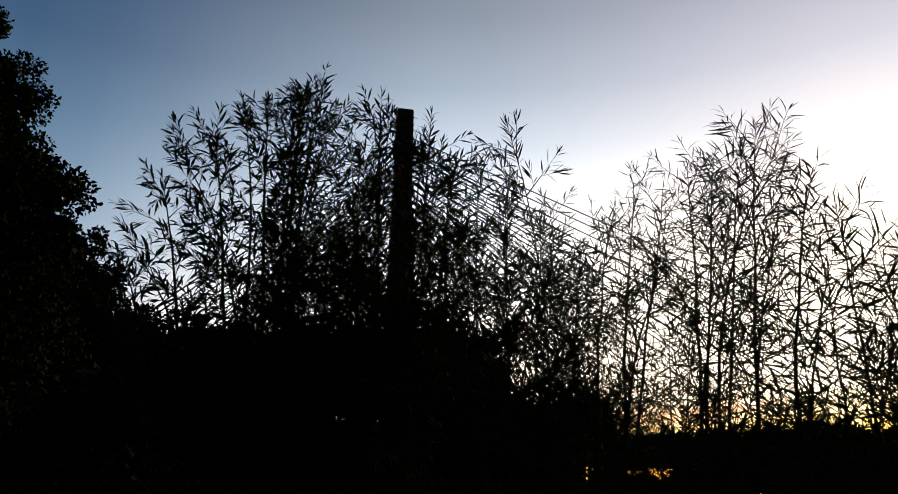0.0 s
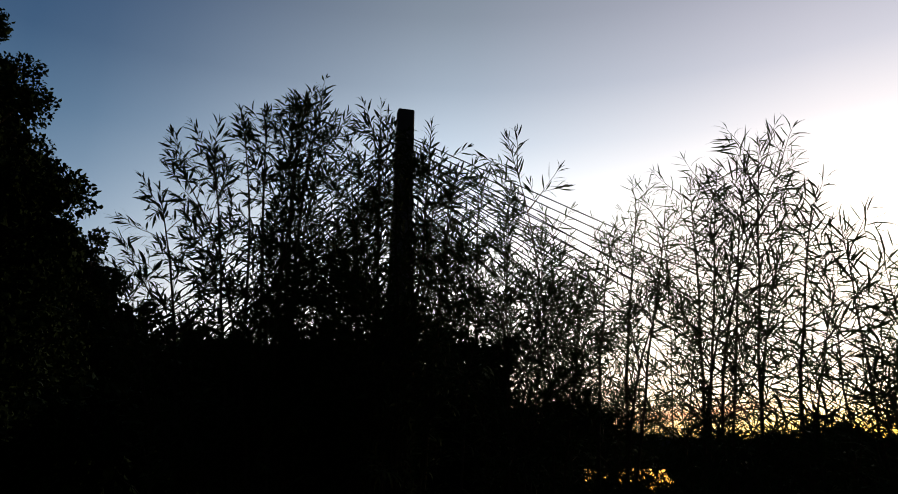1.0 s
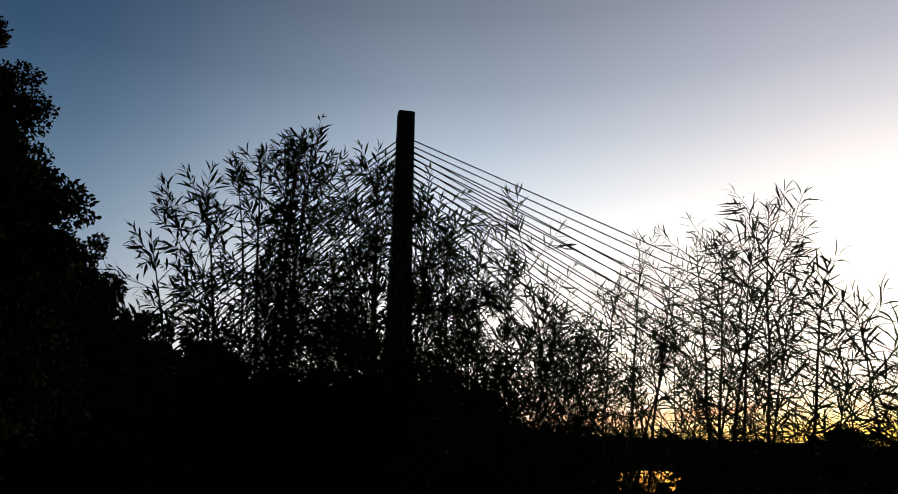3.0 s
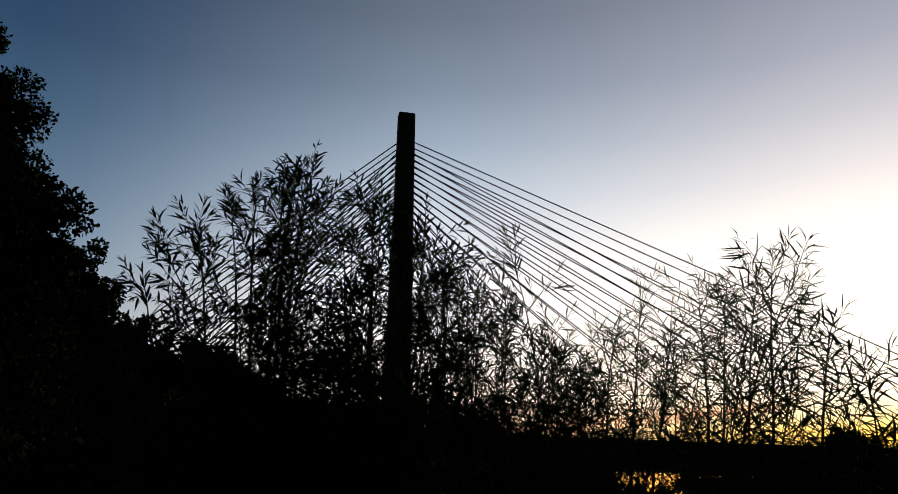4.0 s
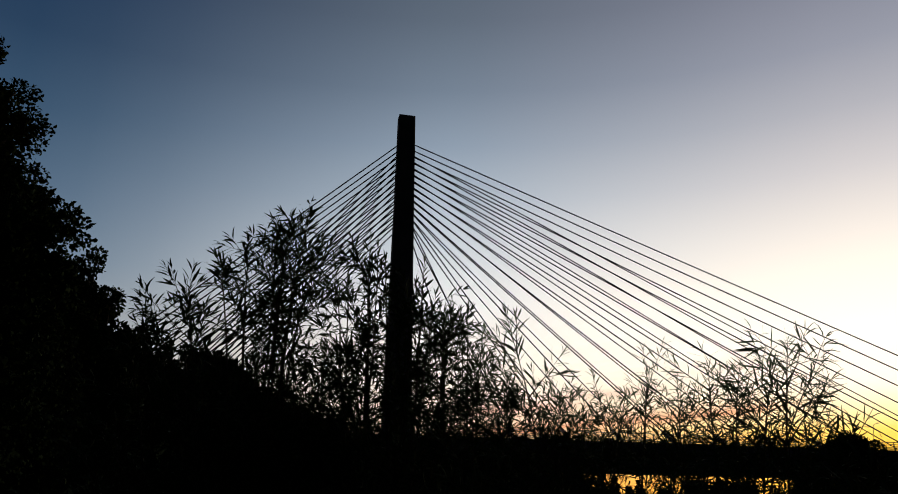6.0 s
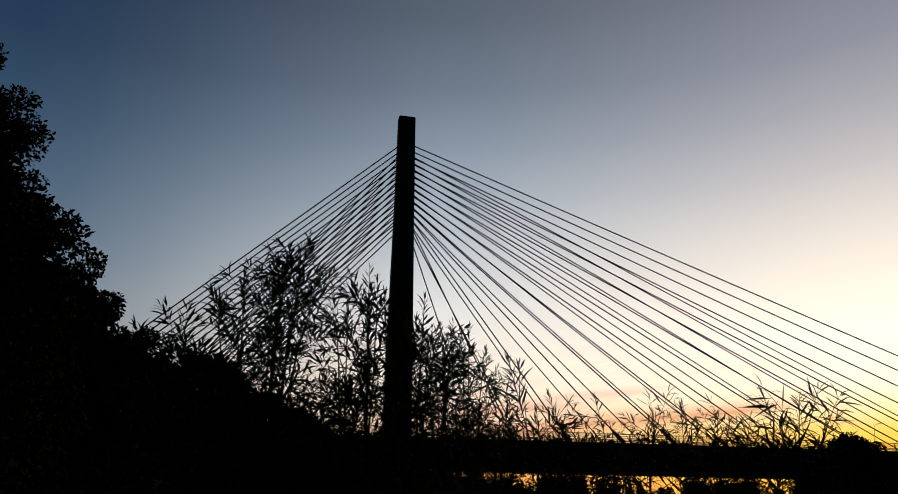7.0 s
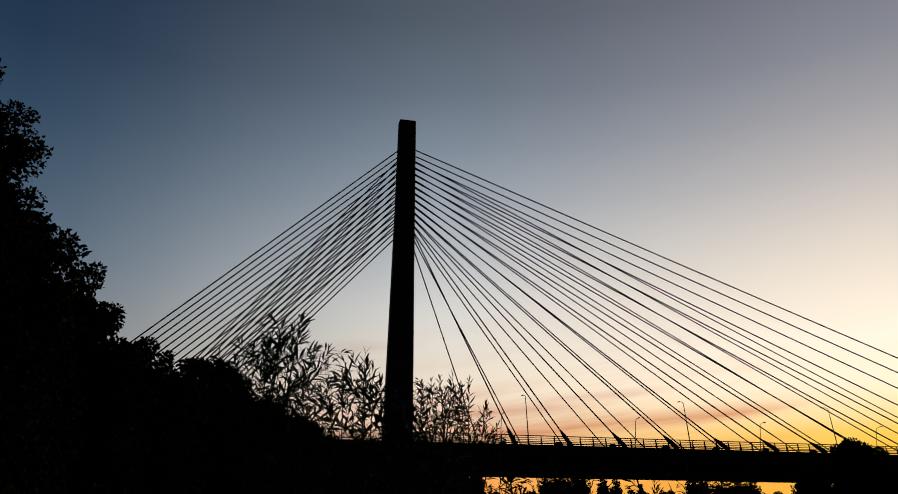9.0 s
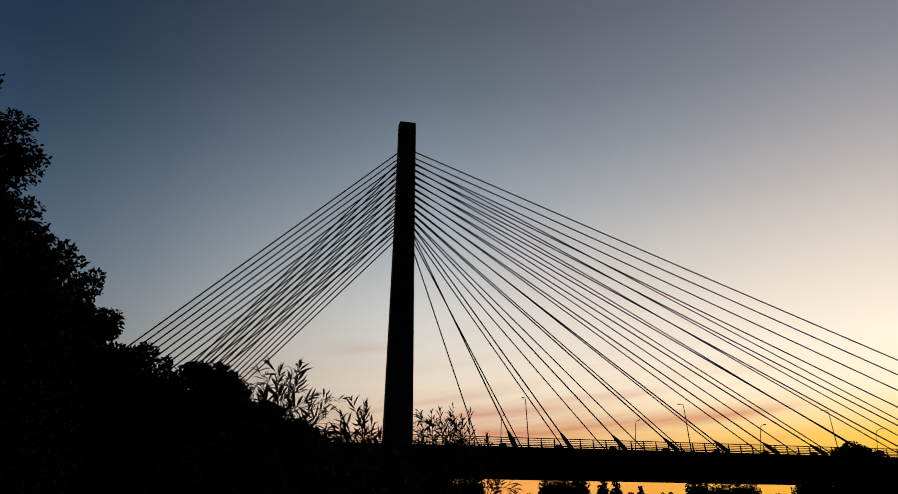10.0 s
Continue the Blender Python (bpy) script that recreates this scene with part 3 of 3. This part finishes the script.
def willow(base, tips, seed, label, laterals=15, filler=8, leaf=0.108, slim=(0.13, 0.175), gap=0.021, spread=(0.5, 1.1), arch=(0.0, 0.6), sink=0.10, reach=1.0, fill=(0.5, 0.97), singles=220, stout=1.0, bow=0.10, span=0.5, lean=(0.8, 1.7), arc=0.13):
    """Multi-stemmed willow shrub: bowed stems, long laterals with short side shoots, each shoot a plume of narrow leaves set round it."""
    rng = np.random.default_rng(seed)
    root = thing("willow_shrub", base, label, "shrub", "willow shrubs")
    b0 = np.array(base, float)
    P, D, SZ = [], [], []
    brush = Soup()
    goals = [np.array(t) - b0 for t in tips]
    goals = [g - unit(g) * 0.10 for g in goals]
    n_main = len(goals)
    for _ in range(filler):
        g = goals[rng.integers(n_main)]
        h = rng.uniform(*fill)
        goals.append(np.array([g[0] * rng.uniform(0.3, 1.0) + rng.normal() * 0.13, g[1] + rng.normal() * 0.22, g[2] * h]))

    def plume(p, d, ln, r):
        """Leafy shoot: leaves spiral up it, lying forward, longest in its middle, with a small tuft at its end."""
        steps = max(3, int(ln / gap))
        turn0 = rng.uniform(0, 2 * math.pi)
        wob = rng.normal(size=(steps, 3)) * 0.035 + np.array([0, 0, 0.01])
        q = p.copy()
        line = [q]
        for st in range(steps):
            d = d + wob[st]
            d = d / math.sqrt(d @ d)
            q = q + d * (ln / steps)
            f = (st + 1) / steps
            if rng.random() < 0.93:
                P.append(q)
                D.append(turned(d, rng.uniform(*spread) * (1.15 - 0.5 * f), turn0 + st * 2.399 + rng.normal() * 0.25))
                SZ.append(0.68 + 0.5 * math.sin(math.pi * min(1.0, 0.15 + 0.75 * f)) - 0.25 * f)
            if st % 3 == 2:
                line.append(q)
        line.append(q)
        for e in range(2):
            P.append(q)
            D.append(turned(d, rng.uniform(0.08, 0.35), 3.1 * e + turn0))
            SZ.append(0.62)
        brush.tube(line, np.linspace(r, 0.0008, len(line)), 3)

    for gi, g in enumerate(goals):
        start = np.array([rng.normal() * 0.12 + g[0] * 0.25, rng.normal() * 0.12 + g[1] * 0.25, -0.05])
        ctrl = start * 0.5 + g * 0.5 + np.array([(g[0] - start[0]) * (-0.2 - arc * 0.6) + rng.normal() * bow, rng.normal() * bow, g[2] * arc])
        ts = np.linspace(0, 1, 15)[:, None]
        path = (1 - ts) ** 2 * start + 2 * ts * (1 - ts) * ctrl + ts ** 2 * g
        path[1:-1] += np.cumsum(rng.normal(size=(13, 3)) * 0.009, 0) * np.sin(ts[1:-1] * math.pi)
        r0 = 0.016 * stout * (1.0 if gi < n_main else 0.6) * (g[2] / 3.4) * rng.uniform(0.8, 1.25)
        rad = r0 * (1 - ts[:, 0]) ** 0.85 + 0.0014
        part("stem", Soup().tube(path, rad, 6).mesh("stem", M_TWIG, True), root)
        for bi in range(laterals):
            u = 0.95 - (bi + rng.random()) / laterals * span
            i = min(13, int(u * 14))
            fr = u * 14 - i
            p = path[i] * (1 - fr) + path[i + 1] * fr
            d = turned(unit(path[i + 1] - path[i]), rng.uniform(*lean), bi * 2.399 + rng.normal() * 0.4)
            ln = (0.10 + 0.80 * (1 - u) ** 0.75 * rng.uniform(0.45, 1.2)) * reach * min(1.0, g[2] / 3)
            n_k = max(1, int(ln / 0.075))
            q = p.copy()
            pts = [q]
            for k in range(n_k):
                d = unit(d + np.array([0, 0, -0.03 if k > n_k * 0.4 else 0.03]) + rng.normal(size=3) * 0.10)
                q = q + d * ln * 0.72 / n_k
                pts.append(q)
                if rng.random() < 0.85:
                    plume(q, turned(d, rng.uniform(0.55, 1.1), k * 2.6 + rng.normal() * 0.5), rng.uniform(0.07, 0.17) * reach, 0.0018)
            brush.tube(pts, np.linspace(0.0042, 0.0022, len(pts)), 4)
            plume(q, d, 0.10 + ln * 0.28, 0.0022)
        # leafy leading shoot
        steps = int(0.42 / gap)
        for k in range(steps):
            u = 14 - (0.42 / (g[2] + 0.3)) * 14 * (1 - k / steps)
            i = min(13, int(u))
            P.append(path[i] + (path[i + 1] - path[i]) * (u - i))
            D.append(turned(unit(path[i + 1] - path[i]), rng.uniform(*spread) * (1.15 - 0.5 * k / steps), k * 2.399 + rng.normal() * 0.25))
            SZ.append(1.1 - 0.4 * k / steps)
        for k in range(3):
            P.append(path[14])
            D.append(turned(unit(path[14] - path[13]), rng.uniform(0.05, 0.3), k * 2.1))
            SZ.append(0.65)
    part("brushwood", brush.mesh("brushwood", M_TWIG), root, "thin side shoots", "stuff")
    P = np.array(P)
    n_ = len(P)
    D = unit(np.array(D) + np.array([0, 0, -sink]))
    side = unit(np.cross(D, rng.normal(size=(n_, 3)) * 0.75 + np.array([0, 0, 1.0])))
    L = leaf * np.array(SZ) * rng.uniform(0.78, 1.2, n_)
    W = L * rng.uniform(*slim, n_)
    droop = rng.uniform(*arch, n_)
    # the highest leaves hang as leaves of their own, the rest as one mass
    order = np.argsort(-P[:, 2])
    one, rest = order[:singles], order[singles:]
    part("foliage", leaf_mesh("foliage", leaf_shape(P[rest], D[rest], side[rest], L[rest], W[rest], droop[rest]), M_WILLOW), root, "mass of narrow willow leaves", "stuff")
    kinds = []
    for dr in (arch[0], sum(arch) / 2, arch[1]):
        c = leaf_shape(np.zeros((1, 3)), np.array([[0, 1.0, 0]]), np.array([[1.0, 0, 0]]), np.array([1.0]), np.array([sum(slim) / 2]), np.array([dr]))
        kinds.append(leaf_mesh("leaf", c, M_WILLOW))
    for j in one:
        x_, y_ = Vector(side[j]), Vector(D[j])
        z_ = x_.cross(y_)
        m = Matrix(((x_.x, y_.x, z_.x), (x_.y, y_.y, z_.y), (x_.z, y_.z, z_.z))).to_4x4()
        part("leaf", kinds[j % 3], root).matrix_basis = Matrix.Translation(P[j]) @ m @ Matrix.Scale(L[j], 4)
    return root


# bushy willows round the pylon's foot, then the open, wiry ones beside them
WIRY = dict(slim=(0.06, 0.09), spread=(0.7, 1.6), arch=(-0.1, 0.8), lean=(0.7, 1.7), sink=0.2, arc=0.22, span=0.36)
willow((-1.15, 5.2, 0), ((-1.85, 4.63, 3.8), (-1.61, 4.7, 3.95), (-1.42, 4.73, 4.13), (-1.32, 5.0, 4.34), (-1.12, 5.4, 4.68), (-0.98, 5.4, 4.70), (-2.07, 4.6, 3.17), (-2.05, 4.5, 2.99), (-1.92, 4.7, 3.58), (-1.08, 5.1, 4.4), (-0.9, 5.4, 4.42), (-1.05, 5.4, 4.53), (-1.22, 5.4, 4.42), (-0.95, 5.6, 3.6), (-0.86, 5.7, 3.35), (-1.08, 5.6, 3.2)),
       201, "tall bushy willow shrub with narrow leaves against the sky", 14, 14, fill=(0.5, 0.86), arc=0.27)
willow((-0.5, 5.5, 0), ((-0.49, 4.95, 4.38), (-0.43, 4.9, 4.28), (-0.38, 4.95, 4.2), (-0.16, 4.85, 4.02), (-0.03, 4.85, 3.95), (0.03, 4.8, 3.82), (-0.75, 5.2, 4.21), (-0.11, 4.8, 4.15), (0.07, 4.9, 3.84), (-0.3, 5.1, 3.95), (-0.58, 5.9, 4.50), (-0.76, 5.9, 4.42), (-0.92, 5.9, 4.3)),
       202, "dense willow shrub with upright leafy shoots", 13, 14, fill=(0.58, 0.85), arc=0.18)
willow((-0.6, 6.4, 0), ((-1.25, 6.3, 3.6), (-0.95, 6.4, 3.85), (-0.65, 6.4, 3.95), (-0.35, 6.5, 3.9), (-0.05, 6.6, 3.8), (0.25, 6.7, 3.55)),
       212, "low dense willow shrub between the taller ones", 15, 9, fill=(0.6, 0.92), span=0.62, stout=0.7)
willow((0.15, 8.2, 0), ((-0.24, 8.2, 4.67), (-0.14, 8.2, 4.72), (-0.05, 8.2, 4.75), (0.09, 8.2, 4.79), (0.02, 8.2, 4.62), (0.18, 8.2, 4.68), (0.27, 8.2, 4.73), (0.44, 8.2, 4.48), (0.55, 8.0, 4.25), (0.72, 8.0, 4.0), (-0.4, 8.0, 4.3)),
       206, "dense willow shrub growing behind the taller ones", 15, 12, fill=(0.5, 0.8))
willow((0.95, 7.3, 0), ((0.6, 7.2, 3.6), (0.85, 7.3, 3.75), (1.1, 7.2, 3.65), (1.35, 7.4, 3.65), (1.62, 7.4, 3.45)),
       208, "low dense willow shrub with leafy tufts", 16, 5, fill=(0.45, 0.9), stout=0.7)
willow((1.9, 7.5, 0), ((0.98, 7.5, 3.92), (1.43, 7.5, 3.9), (1.95, 7.5, 3.72), (2.27, 7.5, 3.85), (2.6, 7.5, 3.75), (3.35, 7.5, 3.5), (1.2, 7.4, 3.6)),
       207, "broad low willow thicket behind the spiky shoots", 13, 8, slim=(0.11, 0.16), reach=0.9, fill=(0.5, 0.9), stout=0.7)
willow((0.30, 4.2, 0), ((0.33, 3.87, 3.59), (0.17, 3.9, 3.37), (0.33, 3.9, 3.28), (0.54, 4.1, 3.12), (0.71, 4.1, 3.1), (0.81, 4.2, 3.0), (0.93, 4.2, 2.85)),
       203, "slender young willow with open drooping tips", 15, 8, leaf=0.092, slim=(0.085, 0.125), gap=0.016, reach=0.85, stout=0.6, bow=0.16, span=0.45, arc=0.2)
willow((0.80, 4.0, 0), ((1.4, 3.6, 3.29), (1.32, 3.8, 3.31), (1.2, 3.9, 3.22), (1.18, 4.4, 3.38), (1.03, 4.4, 3.24), (1.46, 3.6, 2.95), (1.25, 3.85, 2.9)),
       204, "open willow shrub with thin reaching stems", 12, 10, leaf=0.098, gap=0.0145, reach=0.85, fill=(0.45, 0.8), stout=0.85, bow=0.16, **WIRY)
willow((1.15, 3.8, 0), ((1.54, 3.4, 3.37), (1.48, 3.45, 3.25), (1.67, 3.38, 3.27), (1.62, 3.5, 2.85)),
       205, "tall wiry willow shrub with stiff spiky shoots", 12, 9, leaf=0.108, gap=0.0145, reach=0.8, fill=(0.45, 0.78), stout=0.95, bow=0.16, **WIRY)
willow((1.62, 3.2, 0), ((1.65, 3.2, 2.98), (1.71, 3.12, 2.86), (1.60, 3.0, 2.55), (1.72, 3.3, 2.5)),
       210, "wiry willow shrub with long drooping leaves on upright stems", 12, 6, leaf=0.135, gap=0.019, reach=0.66, fill=(0.5, 0.85), stout=0.9, bow=0.08, **WIRY)
willow((1.95, 3.1, 0), ((1.79, 3.0, 2.63), (1.94, 3.1, 2.64), (2.02, 3.2, 2.4)),
       211, "low wiry willow shrub with drooping tips", 12, 6, leaf=0.115, gap=0.019, reach=0.66, stout=0.7, bow=0.12, **WIRY)
willow((2.3, 4.3, 0), ((2.1, 4.2, 2.35), (2.3, 4.2, 2.45), (2.5, 4.2, 2.55), (2.65, 4.3, 2.3), (1.95, 4.3, 2.15)),
       209, "low leafy willow shrub below the spiky shoots", 14, 12, leaf=0.11, slim=(0.08, 0.12), reach=0.8, stout=0.65, bow=0.15)


# undergrowth in front of and behind the willows
def thicket(x, y, h, w, seed, label, level=False):
    rng = np.random.default_rng(seed)
    lobes = [((rng.normal() * w * 0.45, rng.normal() * w * 0.3, h * (0.15 + 0.085 * i) - 0.1 * rng.random()), (w * rng.uniform(0.25, 0.5), w * 0.4, rng.uniform(0.22, 0.38))) for i in range(10)]
    if level:
        lobes = [(c if i % 2 else (c[0], c[1], h - 0.32 - 0.12 * rng.random()), r) for i, (c, r) in enumerate(lobes)]
    return broad_tree((x, y, 0), h, lobes, 5000, 0.07, seed, label, M_LEAF, 0.2, "bramble_bush", 0.02, "undergrowth")


for i, (x, y, h) in enumerate(((-3.4, 7.4, 2.7), (-2.2, 7.0, 2.95), (-0.1, 7.6, 2.8), (0.8, 7.8, 2.1), (1.5, 7.9, 1.5), (1.2, 6.2, 1.3), (3.6, 7.4, 1.95), (0.3, 7.7, 2.5), (2.7, 4.6, 1.75), (-4.8, 7.8, 2.9))):
    thicket(x, y, h, 1.6, 300 + i, "tangled bramble undergrowth below the willows")
for i, (x, y, h) in enumerate(((-1.6, 6.7, 2.9), (-0.95, 6.9, 2.95), (-0.45, 7.2, 2.85))):
    thicket(x, y, h, 1.3, 320 + i, "dense bramble undergrowth filling the willows' feet", True)
for i, (x, h) in enumerate(((0.2, 3.1), (1.0, 3.15), (1.75, 2.9), (3.3, 1.85), (5.2, 2.7), (5.9, 2.75), (6.5, 2.8))):
    thicket(x, 13.0, h, 1.25, 340 + i, "low bramble hedge further down the bank", True)
